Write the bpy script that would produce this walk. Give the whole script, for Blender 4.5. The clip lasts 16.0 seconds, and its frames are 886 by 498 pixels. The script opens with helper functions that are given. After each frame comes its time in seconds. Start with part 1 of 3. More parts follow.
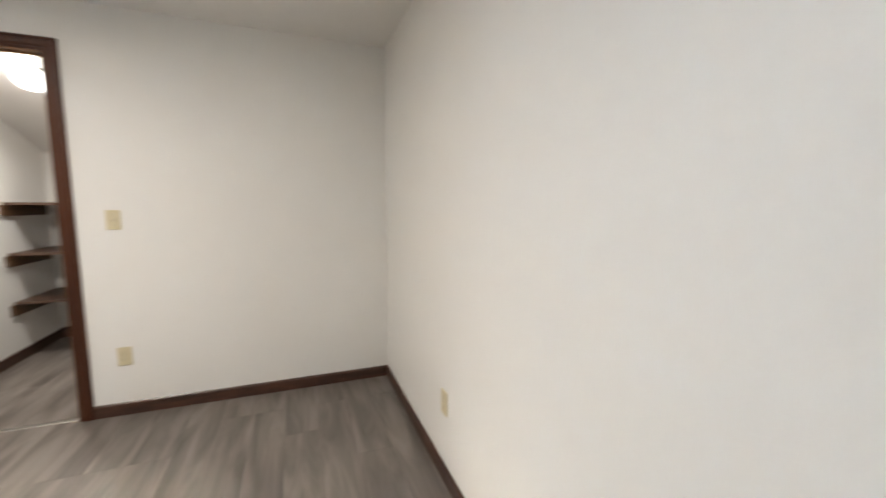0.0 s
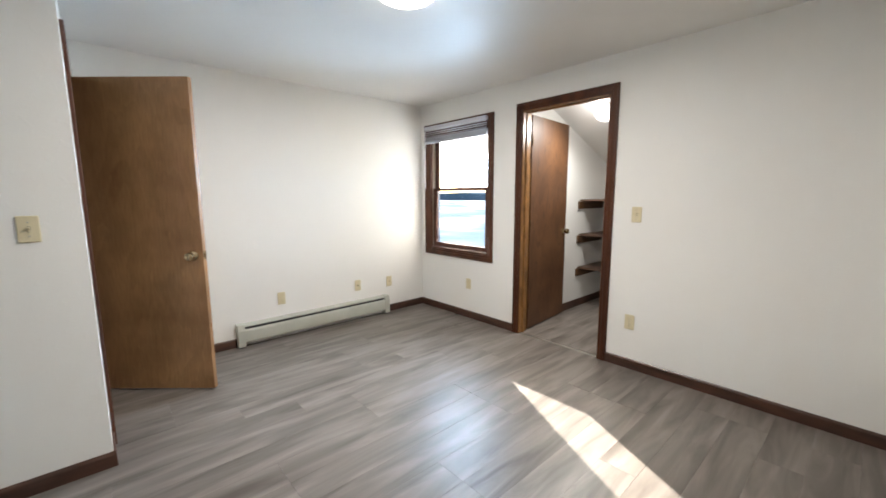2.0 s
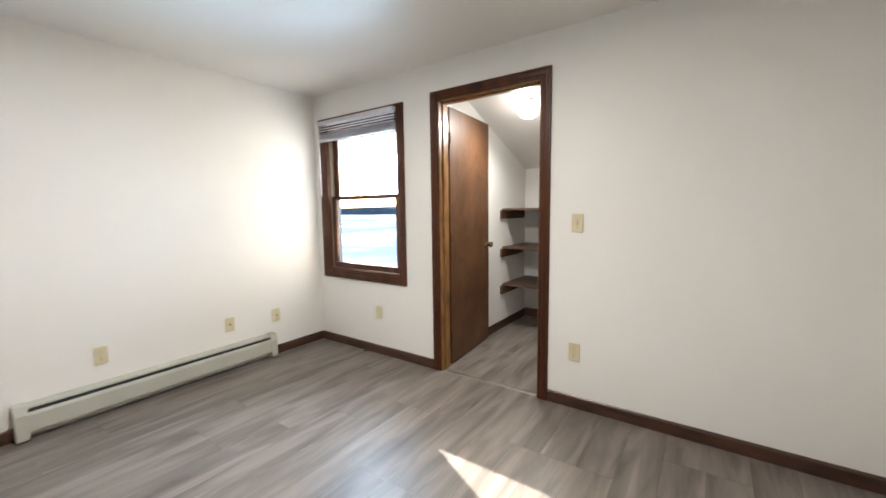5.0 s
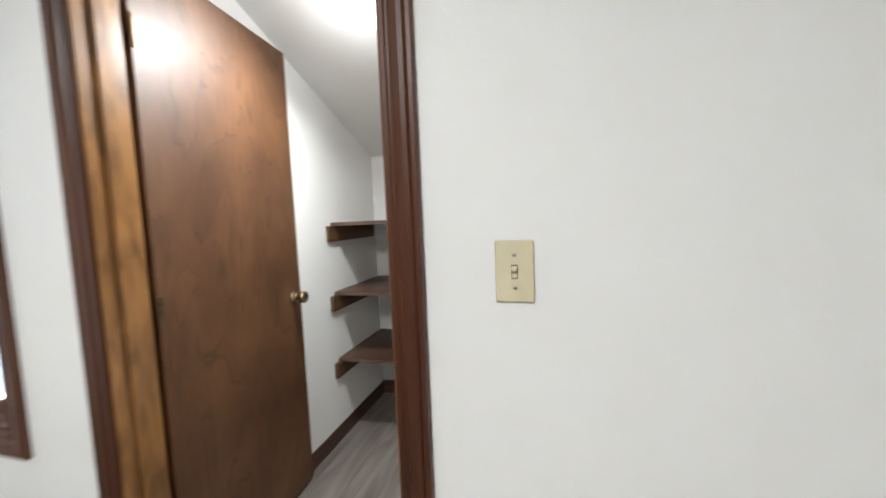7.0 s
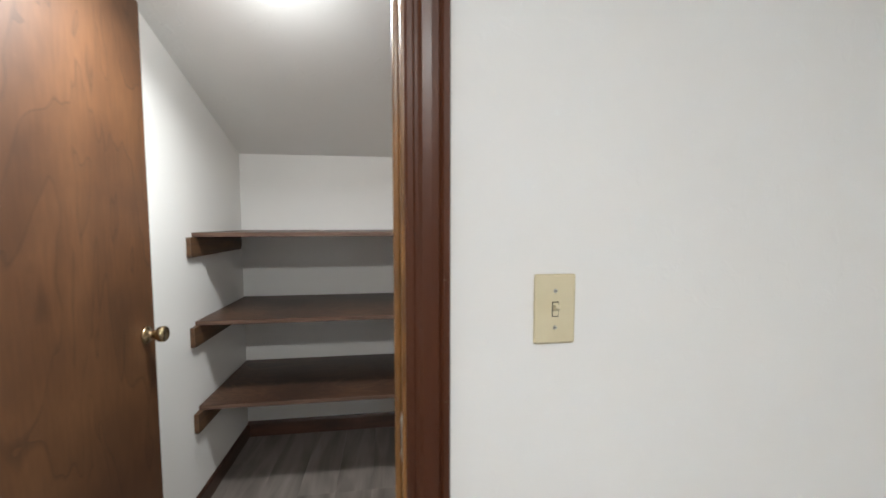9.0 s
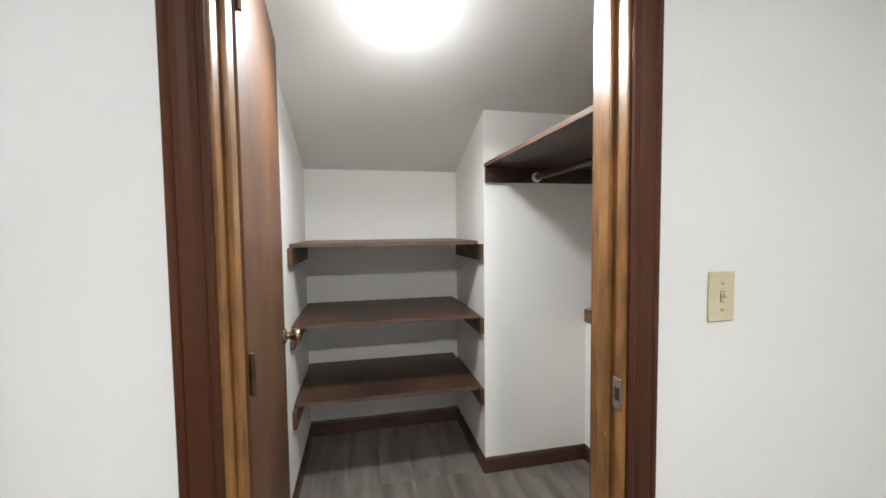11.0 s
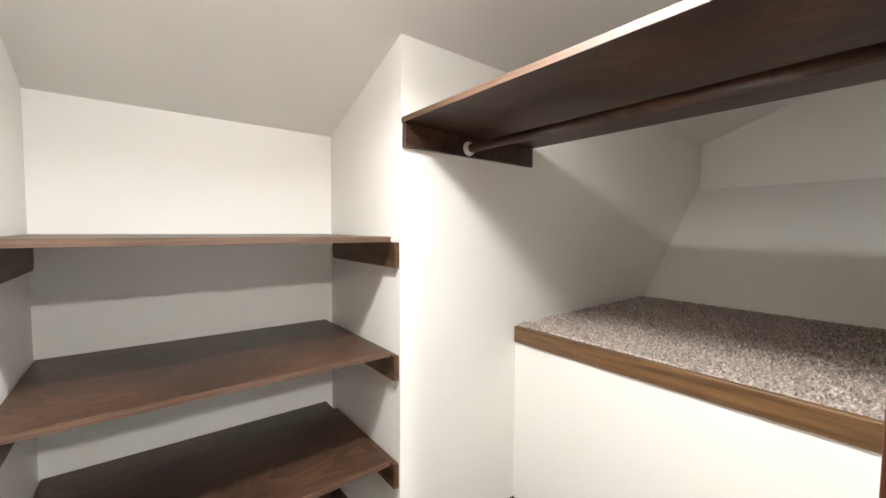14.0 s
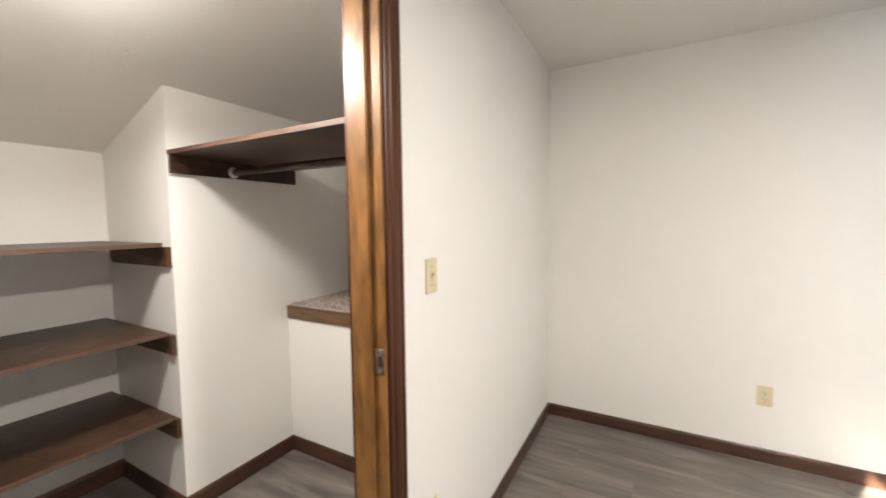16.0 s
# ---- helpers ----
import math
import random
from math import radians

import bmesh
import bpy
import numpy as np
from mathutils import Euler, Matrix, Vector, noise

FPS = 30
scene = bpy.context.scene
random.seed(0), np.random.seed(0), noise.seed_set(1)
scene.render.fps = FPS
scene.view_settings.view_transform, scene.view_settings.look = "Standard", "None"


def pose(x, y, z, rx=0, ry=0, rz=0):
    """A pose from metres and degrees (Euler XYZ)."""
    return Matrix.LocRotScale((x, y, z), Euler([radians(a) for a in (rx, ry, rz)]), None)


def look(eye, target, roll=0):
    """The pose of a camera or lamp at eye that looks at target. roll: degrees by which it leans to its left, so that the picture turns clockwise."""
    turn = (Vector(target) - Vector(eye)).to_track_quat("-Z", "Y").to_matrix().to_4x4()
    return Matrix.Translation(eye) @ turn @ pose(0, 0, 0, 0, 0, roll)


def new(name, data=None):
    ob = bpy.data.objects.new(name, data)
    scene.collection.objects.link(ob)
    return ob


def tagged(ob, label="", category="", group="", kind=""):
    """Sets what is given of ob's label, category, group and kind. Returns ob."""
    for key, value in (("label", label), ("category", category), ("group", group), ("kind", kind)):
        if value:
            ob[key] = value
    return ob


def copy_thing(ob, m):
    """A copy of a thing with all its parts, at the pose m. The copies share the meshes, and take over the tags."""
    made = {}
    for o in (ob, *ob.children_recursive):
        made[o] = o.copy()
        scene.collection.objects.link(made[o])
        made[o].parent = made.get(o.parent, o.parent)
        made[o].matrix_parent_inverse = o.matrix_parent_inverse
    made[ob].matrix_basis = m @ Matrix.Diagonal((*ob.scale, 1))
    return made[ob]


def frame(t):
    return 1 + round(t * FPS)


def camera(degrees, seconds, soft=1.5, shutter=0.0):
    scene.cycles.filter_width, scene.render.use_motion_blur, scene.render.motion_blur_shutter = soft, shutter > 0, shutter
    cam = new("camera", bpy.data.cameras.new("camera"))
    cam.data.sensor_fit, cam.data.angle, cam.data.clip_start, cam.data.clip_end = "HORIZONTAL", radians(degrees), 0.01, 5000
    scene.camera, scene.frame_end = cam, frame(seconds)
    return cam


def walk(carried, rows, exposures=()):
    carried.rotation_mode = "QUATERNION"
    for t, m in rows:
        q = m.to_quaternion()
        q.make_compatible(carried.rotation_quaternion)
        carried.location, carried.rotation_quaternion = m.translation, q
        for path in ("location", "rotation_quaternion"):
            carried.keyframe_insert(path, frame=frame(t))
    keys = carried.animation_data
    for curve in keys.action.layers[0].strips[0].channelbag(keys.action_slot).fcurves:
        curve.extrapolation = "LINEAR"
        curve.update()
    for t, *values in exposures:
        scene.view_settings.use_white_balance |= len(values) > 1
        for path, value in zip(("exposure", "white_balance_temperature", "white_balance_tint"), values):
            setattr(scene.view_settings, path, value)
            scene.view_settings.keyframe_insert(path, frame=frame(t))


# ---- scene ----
cam = camera(97.8, 16.0, soft=1.6, shutter=0.3)
PATH = [
    (0, (-0.615, -2.76, 1.261), (0.094, -0.904, 1.031), 0.4),
    (0.5, (-0.503, -2.712, 1.245), (-0.716, -0.734, 1.034), 0.0),
    (1, (-0.431, -2.796, 1.288), (-1.323, -1.023, 1.042), 0.1),
    (1.5, (-0.447, -2.899, 1.302), (-1.709, -1.37, 1.039), -0.0),
    (2, (-0.44, -2.956, 1.3), (-1.911, -1.628, 1.027), -0.2),
    (2.5, (-0.442, -2.992, 1.301), (-2.034, -1.812, 1.029), -0.2),
    (3, (-0.444, -3.017, 1.3), (-2.097, -1.924, 1.032), -0.2),
    (5.5, (-1.013, -2.035, 1.249), (-1.987, -0.297, 1.07), -0.8),
    (6, (-1.105, -1.589, 1.26), (-1.953, 0.216, 1.108), -0.7),
    (6.5, (-1.338, -1.153, 1.25), (-2.063, 0.706, 1.107), -1.1),
    (7, (-1.537, -0.709, 1.263), (-2.055, 1.215, 1.095), -2.3),
    (7.5, (-1.702, -0.356, 1.247), (-1.313, 1.602, 1.122), -2.2),
    (8, (-1.719, -0.281, 1.254), (-0.7, 1.42, 0.995), -0.7),
    (8.5, (-1.758, -0.434, 1.273), (-1.086, 1.439, 1.071), 0.2),
    (9, (-1.859, -0.592, 1.298), (-1.583, 1.384, 1.161), 0.0),
    (9.5, (-2.066, -0.765, 1.299), (-1.784, 1.212, 1.205), -0.5),
    (12, (-2.41, -0.557, 1.327), (-1.737, 1.322, 1.2), -0.0),
    (12.5, (-2.409, -0.313, 1.311), (-1.546, 1.487, 1.185), 0.3),
    (13, (-2.435, -0.049, 1.293), (-1.382, 1.647, 1.171), 0.6),
    (13.5, (-2.444, 0.11, 1.283), (-1.238, 1.7, 1.159), 0.8),
    (14, (-2.457, 0.107, 1.281), (-1.221, 1.676, 1.177), 0.5),
    (14.5, (-2.479, -0.094, 1.311), (-1.275, 1.499, 1.21), 0.1),
    (15, (-2.526, -0.324, 1.333), (-1.212, 1.181, 1.24), -0.6),
    (15.5, (-2.661, -0.47, 1.332), (-1.107, 0.783, 1.207), -1.2),
    (16, (-2.668, -0.639, 1.332), (-0.92, 0.324, 1.192), -0.6),
]
walk(cam, [(t, look(eye, target, roll)) for t, eye, target, roll in PATH], [
    (0.0, 3.0, 6600, 10), (1.0, 2.95, 6150, 8), (3.0, 3.05, 6500, 9), (5.5, 3.0, 6400, 9), (6.5, 2.95, 5850, 6), (7.0, 3.15, 5850, 6), (7.5, 3.3, 6100, 9), (8.0, 3.45, 6250, 11),
    (8.5, 3.1, 5950, 7), (9.5, 3.0, 5900, 7), (12.0, 3.4, 5900, 7), (13.5, 3.9, 6250, 8), (14.0, 3.95, 6250, 8), (14.5, 3.8, 6350, 9), (15.5, 3.55, 6750, 12), (16.0, 3.45, 6600, 11)])

# ---- light ----
SUN_DIR = Vector((0.823, -0.434, -0.390))
world = bpy.data.worlds.new("world")
scene.world = world
world.use_nodes = True
wn = world.node_tree
sky = wn.nodes.new("ShaderNodeTexSky")
sky.sky_type = "NISHITA"
sky.sun_disc = False
sky.sun_elevation = radians(22.7)
sky.sun_rotation = math.atan2(-SUN_DIR.x, -SUN_DIR.y)
wn.links.new(sky.outputs[0], wn.nodes["Background"].inputs[0])
wn.nodes["Background"].inputs[1].default_value = 0.08

sun = new("sun", bpy.data.lights.new("sun", "SUN"))
sun.data.energy, sun.data.angle, sun.data.color = 5.0, radians(0.5), (1.0, 0.93, 0.82)
sun.matrix_world = look((-8, 5, 4), Vector((-8, 5, 4)) + SUN_DIR)


def area_lamp(name, m, sx, sy, watts, colour):
    ob = new(name, bpy.data.lights.new(name, "AREA"))
    ob.data.shape, ob.data.size, ob.data.size_y = "RECTANGLE", sx, sy
    ob.data.energy, ob.data.color = watts, colour
    ob.matrix_world = m
    return ob


def bulb(name, at, watts, colour, radius):
    ob = new(name, bpy.data.lights.new(name, "POINT"))
    ob.data.energy, ob.data.color, ob.data.shadow_soft_size = watts, colour, radius
    ob.location = at
    return ob


# sky light in the window's opening, the room's dome lamp and the closet's dome lamp
ws = area_lamp("window_sky", look((-3.47, 0.20, 1.58), (-2.93, -0.95, 1.32)), 0.74, 0.36, 2.9, (0.52, 0.75, 1.0))
ws.data.spread = radians(96)
rb = area_lamp("room_bulb", look((-2.1, -1.70, 2.270), (-2.1, -1.71, 0)), 0.22, 0.22, 5.4, (1.0, 0.92, 0.83))
rb.data.shape = "DISK"
kb = area_lamp("closet_bulb", look((-2.22, 0.64, 2.02), (-2.22, -0.13, 0)), 0.16, 0.16, 2.8, (1.0, 0.96, 0.90))
kb.data.shape = "DISK"
bulb("closet_globe_bulb", (-2.22, 0.60, 1.93), 0.55, (1.0, 0.96, 0.90), 0.06)


# ---- materials ----
def mat(name, base, rough=0.5, metal=0.0, second=None, scale=6.0, stretch=(1, 1, 1), bump=0.0, bump_scale=60.0, spec=0.5, coat=0.0, detail=4.0, distort=0.0, per_object=0.0, edges=(0.35, 0.65)):
    """A surface of two colours mixed by noise at its real size, with fine relief."""
    m = bpy.data.materials.new(name)
    m.use_nodes = True
    nt = m.node_tree
    p = nt.nodes["Principled BSDF"]
    p.inputs["Roughness"].default_value = rough
    p.inputs["Metallic"].default_value = metal
    p.inputs["Specular IOR Level"].default_value = spec
    p.inputs["Coat Weight"].default_value = coat
    p.inputs["Coat Roughness"].default_value = 0.25
    co = nt.nodes.new("ShaderNodeTexCoord")
    mp = nt.nodes.new("ShaderNodeMapping")
    mp.inputs["Scale"].default_value = stretch
    nt.links.new(co.outputs["Object"], mp.inputs["Vector"])
    vec = mp.outputs[0]
    info = nt.nodes.new("ShaderNodeObjectInfo")
    if per_object:
        sh = nt.nodes.new("ShaderNodeVectorMath")
        sh.operation = "MULTIPLY_ADD"
        comb = nt.nodes.new("ShaderNodeCombineXYZ")
        for i in range(3):
            nt.links.new(info.outputs["Random"], comb.inputs[i])
        nt.links.new(comb.outputs[0], sh.inputs[0])
        sh.inputs[1].default_value = (37, 91, 53)
        nt.links.new(vec, sh.inputs[2])
        vec = sh.outputs[0]
    nz = nt.nodes.new("ShaderNodeTexNoise")
    nz.inputs["Scale"].default_value = scale
    nz.inputs["Detail"].default_value = detail
    nz.inputs["Distortion"].default_value = distort
    nt.links.new(vec, nz.inputs["Vector"])
    ramp = nt.nodes.new("ShaderNodeValToRGB")
    ramp.color_ramp.elements[0].position, ramp.color_ramp.elements[1].position = edges
    ramp.color_ramp.elements[0].color = (*base, 1)
    ramp.color_ramp.elements[1].color = (*(second or base), 1)
    nt.links.new(nz.outputs["Fac"], ramp.inputs["Fac"])
    col = ramp.outputs[0]
    if per_object:
        hs = nt.nodes.new("ShaderNodeHueSaturation")
        mr = nt.nodes.new("ShaderNodeMapRange")
        mr.inputs["To Min"].default_value, mr.inputs["To Max"].default_value = 1 - per_object, 1 + per_object
        nt.links.new(info.outputs["Random"], mr.inputs["Value"])
        nt.links.new(mr.outputs[0], hs.inputs["Value"])
        nt.links.new(col, hs.inputs["Color"])
        col = hs.outputs[0]
    nt.links.new(col, p.inputs["Base Color"])
    if bump:
        bz = nt.nodes.new("ShaderNodeTexNoise")
        bz.inputs["Scale"].default_value = bump_scale
        bz.inputs["Detail"].default_value = 3
        nt.links.new(vec, bz.inputs["Vector"])
        bn = nt.nodes.new("ShaderNodeBump")
        bn.inputs["Strength"].default_value = bump
        bn.inputs["Distance"].default_value = 0.003
        nt.links.new(bz.outputs["Fac"], bn.inputs["Height"])
        nt.links.new(bn.outputs[0], p.inputs["Normal"])
    return m


def veneer(name, dark, mid, light, rough, swirl=1.0, line=0.72, along=2, deep=0.82):
    """Rotary-cut birch veneer under brown stain: swirling contour figure, long pores and blotches."""
    m = bpy.data.materials.new(name)
    m.use_nodes = True
    nt = m.node_tree
    p = nt.nodes["Principled BSDF"]
    p.inputs["Roughness"].default_value = rough
    p.inputs["Coat Weight"].default_value = 0.05
    p.inputs["Coat Roughness"].default_value = 0.22
    co = nt.nodes.new("ShaderNodeTexCoord")
    mp = nt.nodes.new("ShaderNodeMapping")
    mp.inputs["Scale"].default_value = [0.85 if i == along else 2.6 for i in range(3)]
    nt.links.new(co.outputs["Object"], mp.inputs["Vector"])
    big = nt.nodes.new("ShaderNodeTexNoise")
    big.inputs["Scale"].default_value, big.inputs["Detail"].default_value, big.inputs["Distortion"].default_value = 1.5, 3.0, 0.5 * swirl
    nt.links.new(mp.outputs[0], big.inputs["Vector"])
    mul = nt.nodes.new("ShaderNodeMath")
    mul.operation = "MULTIPLY"
    mul.inputs[1].default_value = 9.0 * swirl
    nt.links.new(big.outputs["Fac"], mul.inputs[0])
    fr = nt.nodes.new("ShaderNodeMath")
    fr.operation = "FRACT"
    nt.links.new(mul.outputs[0], fr.inputs[0])
    ring = nt.nodes.new("ShaderNodeValToRGB")
    cr = ring.color_ramp
    cr.elements[0].position, cr.elements[0].color = 0.0, (line, line, line, 1)
    cr.elements[1].position, cr.elements[1].color = 1.0, (deep, deep, deep, 1)
    e = cr.elements.new(0.1)
    e.color = (1, 1, 1, 1)
    nt.links.new(fr.outputs[0], ring.inputs["Fac"])
    mp2 = nt.nodes.new("ShaderNodeMapping")
    mp2.inputs["Scale"].default_value = [0.12 if i == along else 1.0 for i in range(3)]
    nt.links.new(co.outputs["Object"], mp2.inputs["Vector"])
    pores = nt.nodes.new("ShaderNodeTexNoise")
    pores.inputs["Scale"].default_value, pores.inputs["Detail"].default_value = 90.0, 3.0
    nt.links.new(mp2.outputs[0], pores.inputs["Vector"])
    blot = nt.nodes.new("ShaderNodeTexNoise")
    blot.inputs["Scale"].default_value, blot.inputs["Detail"].default_value = 3.2, 5.0
    nt.links.new(co.outputs["Object"], blot.inputs["Vector"])
    base = nt.nodes.new("ShaderNodeValToRGB")
    b = base.color_ramp
    b.elements[0].position, b.elements[0].color = 0.3, (*dark, 1)
    b.elements[1].position, b.elements[1].color = 0.72, (*light, 1)
    e = b.elements.new(0.5)
    e.color = (*mid, 1)
    nt.links.new(blot.outputs["Fac"], base.inputs["Fac"])
    mx = nt.nodes.new("ShaderNodeMix")
    mx.data_type, mx.blend_type = "RGBA", "MULTIPLY"
    mx.inputs["Factor"].default_value = 0.75
    nt.links.new(base.outputs[0], mx.inputs[6])
    nt.links.new(ring.outputs[0], mx.inputs[7])
    pr = nt.nodes.new("ShaderNodeMapRange")
    pr.inputs["To Min"].default_value, pr.inputs["To Max"].default_value = 0.7, 1.3
    nt.links.new(pores.outputs["Fac"], pr.inputs["Value"])
    hs = nt.nodes.new("ShaderNodeHueSaturation")
    nt.links.new(pr.outputs[0], hs.inputs["Value"])
    nt.links.new(mx.outputs[2], hs.inputs["Color"])
    nt.links.new(hs.outputs[0], p.inputs["Base Color"])
    bn = nt.nodes.new("ShaderNodeBump")
    bn.inputs["Strength"].default_value, bn.inputs["Distance"].default_value = 0.08, 0.001
    nt.links.new(pores.outputs["Fac"], bn.inputs["Height"])
    nt.links.new(bn.outputs[0], p.inputs["Normal"])
    return m


def plaster(name, base, second, relief):
    """Painted drywall with a hand-trowelled skip texture: flat paint, sparse raised ridges."""
    m = mat(name, base, 0.55, second=second, scale=1.3, spec=0.35)
    nt = m.node_tree
    p = nt.nodes["Principled BSDF"]
    co = nt.nodes["Texture Coordinate"]
    a = nt.nodes.new("ShaderNodeTexNoise")
    a.inputs["Scale"].default_value, a.inputs["Detail"].default_value, a.inputs["Distortion"].default_value = 22.0, 4.0, 1.2
    r = nt.nodes.new("ShaderNodeValToRGB")
    r.color_ramp.elements[0].position, r.color_ramp.elements[1].position = 0.56, 0.7
    f = nt.nodes.new("ShaderNodeTexNoise")
    f.inputs["Scale"].default_value = 260.0
    ad = nt.nodes.new("ShaderNodeMath")
    ad.operation = "MULTIPLY_ADD"
    ad.inputs[1].default_value = 0.12
    for n in (a, f):
        nt.links.new(co.outputs["Object"], n.inputs["Vector"])
    nt.links.new(a.outputs["Fac"], r.inputs["Fac"])
    nt.links.new(f.outputs["Fac"], ad.inputs[0])
    nt.links.new(r.outputs[0], ad.inputs[2])
    bn = nt.nodes.new("ShaderNodeBump")
    bn.inputs["Strength"].default_value, bn.inputs["Distance"].default_value = relief, 0.002
    nt.links.new(ad.outputs[0], bn.inputs["Height"])
    nt.links.new(bn.outputs[0], p.inputs["Normal"])
    return m


def glow(name, colour, strength):
    m = bpy.data.materials.new(name)
    m.use_nodes = True
    p = m.node_tree.nodes["Principled BSDF"]
    p.inputs["Base Color"].default_value = (0.85, 0.85, 0.83, 1)
    p.inputs["Emission Color"].default_value = (*colour, 1)
    p.inputs["Emission Strength"].default_value = strength
    return m


M_WALL = plaster("wall_paint", (0.85, 0.835, 0.80), (0.87, 0.855, 0.82), 0.13)
M_CEIL = plaster("ceiling_paint", (0.79, 0.775, 0.745), (0.82, 0.805, 0.775), 0.3)
M_TRIM = mat("dark_stained_trim", (0.044, 0.013, 0.005), 0.38, second=(0.095, 0.029, 0.010), scale=9, stretch=(1, 1, 0.12), bump=0.12, bump_scale=70, coat=0.05, spec=0.35, detail=6)
M_BASE = mat("dark_stained_base", (0.040, 0.018, 0.011), 0.4, second=(0.085, 0.036, 0.021), scale=7, stretch=(0.5, 0.5, 3), bump=0.12, bump_scale=60, coat=0.2, detail=6)
M_JAMB = mat("amber_stained_jamb", (0.16, 0.074, 0.021), 0.34, second=(0.32, 0.152, 0.045), scale=9, stretch=(2.2, 2.2, 0.7), bump=0.1, bump_scale=80, coat=0.3, detail=7, distort=0.6)
M_SHELF = veneer("walnut_stained_board", (0.034, 0.016, 0.009), (0.068, 0.033, 0.019), (0.105, 0.053, 0.030), 0.40, 1.8, 0.15, 0, 0.30)
M_SHELF_Y = veneer("walnut_stained_plank", (0.034, 0.016, 0.009), (0.068, 0.033, 0.019), (0.105, 0.053, 0.030), 0.40, 1.8, 0.15, 1, 0.30)
M_EDGE = mat("plywood_edge", (0.065, 0.036, 0.023), 0.55, second=(0.14, 0.080, 0.052), scale=12, stretch=(0.4, 0.4, 14), detail=3)
M_NOSE = mat("oak_nosing", (0.075, 0.038, 0.016), 0.42, second=(0.19, 0.100, 0.042), scale=10, stretch=(4, 0.35, 5), bump=0.15, bump_scale=70, coat=0.15, detail=6)
M_CLEAT = mat("stained_pine_cleat", (0.045, 0.021, 0.009), 0.45, second=(0.125, 0.062, 0.026), scale=9, stretch=(4, 0.4, 4), bump=0.12, bump_scale=60, coat=0.1, detail=6)
M_DOOR = veneer("birch_veneer_brown", (0.075, 0.031, 0.012), (0.112, 0.048, 0.018), (0.150, 0.067, 0.026), 0.52, 1.0, 0.40)
# lighter copy of the door veneer: light falling on the hall door is mixed in
M_DOOR_LIT = veneer("birch_veneer_lit", (0.24, 0.120, 0.048), (0.32, 0.165, 0.068), (0.40, 0.215, 0.092), 0.42, 0.8, 0.82)
M_SLIDE = mat("dark_slider_veneer", (0.12, 0.075, 0.062), 0.4, second=(0.17, 0.105, 0.085), scale=6, stretch=(3, 3, 0.2), coat=0.2)
M_SUBFLOOR = mat("plank_joint", (0.085, 0.072, 0.062), 0.8)
M_PLANK = mat("vinyl_plank", (0.090, 0.074, 0.063), 0.37, second=(0.262, 0.230, 0.205), scale=2.6, stretch=(4.2, 0.62, 1), bump=0.05, bump_scale=40, detail=5, distort=0.7, per_object=0.065, spec=0.5, edges=(0.28, 0.74))
M_CARPET = mat("carpet_pile", (0.24, 0.20, 0.175), 0.95, second=(0.68, 0.60, 0.545), scale=120, bump=1.0, bump_scale=140, spec=0.1, detail=2)
M_IVORY = mat("ivory_plastic", (0.66, 0.58, 0.38), 0.36, second=(0.70, 0.62, 0.42), scale=20)
M_SCREW = mat("nickel_screw", (0.55, 0.53, 0.48), 0.35, 1.0)
M_SLOT = mat("socket_slot", (0.02, 0.018, 0.015), 0.7)
M_BRASS = mat("antique_brass", (0.46, 0.35, 0.20), 0.24, 1.0, second=(0.36, 0.27, 0.16), scale=30, bump=0.05)
M_HINGE = mat("bronze_hinge", (0.11, 0.07, 0.045), 0.4, 0.9, second=(0.18, 0.12, 0.07), scale=40)
M_HEAT = mat("heater_enamel", (0.47, 0.47, 0.40), 0.42, second=(0.52, 0.52, 0.45), scale=5)
# near-black: heater's inner shade painted on; also colours the black cable and slider edge
M_SHADE_BLACK = mat("heater_shadow", (0.025, 0.025, 0.025), 0.7)
M_BLIND = mat("blind_vinyl", (0.60, 0.58, 0.62), 0.45, second=(0.66, 0.64, 0.67), scale=8)
M_WHITE = mat("white_plastic", (0.8, 0.8, 0.78), 0.35)
M_SASH = mat("window_sash_stain", (0.060, 0.026, 0.017), 0.62, second=(0.115, 0.050, 0.032), scale=9, stretch=(2, 2, 0.5), bump=0.1, spec=0.25, detail=6)
M_PVC = mat("window_liner", (0.30, 0.25, 0.19), 0.75, spec=0.2)
# darker tone holds the blue of snow in shade, put in as colour
M_SNOW = mat("winter_ground_blue_shade", (0.15, 0.20, 0.25), 0.8, second=(0.55, 0.58, 0.62), scale=0.05, bump=0.3, bump_scale=0.8, spec=0.04, edges=(0.45, 0.68))
# the blue in this base colour stands for glare seen on the soffit
M_SOFFIT = mat("soffit_glare_blue", (0.10, 0.12, 0.18), 0.6, second=(0.12, 0.14, 0.20), scale=3)
# distance haze is painted into the backdrop as a blue-grey base
M_FAR = mat("far_hills_haze", (0.06, 0.085, 0.11), 0.9, second=(0.11, 0.14, 0.17), scale=0.02, spec=0.04)
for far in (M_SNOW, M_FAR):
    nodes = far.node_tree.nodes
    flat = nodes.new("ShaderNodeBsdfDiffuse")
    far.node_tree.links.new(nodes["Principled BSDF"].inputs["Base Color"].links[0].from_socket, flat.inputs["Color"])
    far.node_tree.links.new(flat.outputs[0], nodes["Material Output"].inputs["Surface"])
M_LAMP = glow("lamp_glass", (1.0, 0.95, 0.88), 0.7)
M_LAMP2 = glow("closet_lamp_glass", (1.0, 0.97, 0.92), 0.55)
M_GLASS = bpy.data.materials.new("window_glass")
M_GLASS.use_nodes = True
_p = M_GLASS.node_tree.nodes["Principled BSDF"]
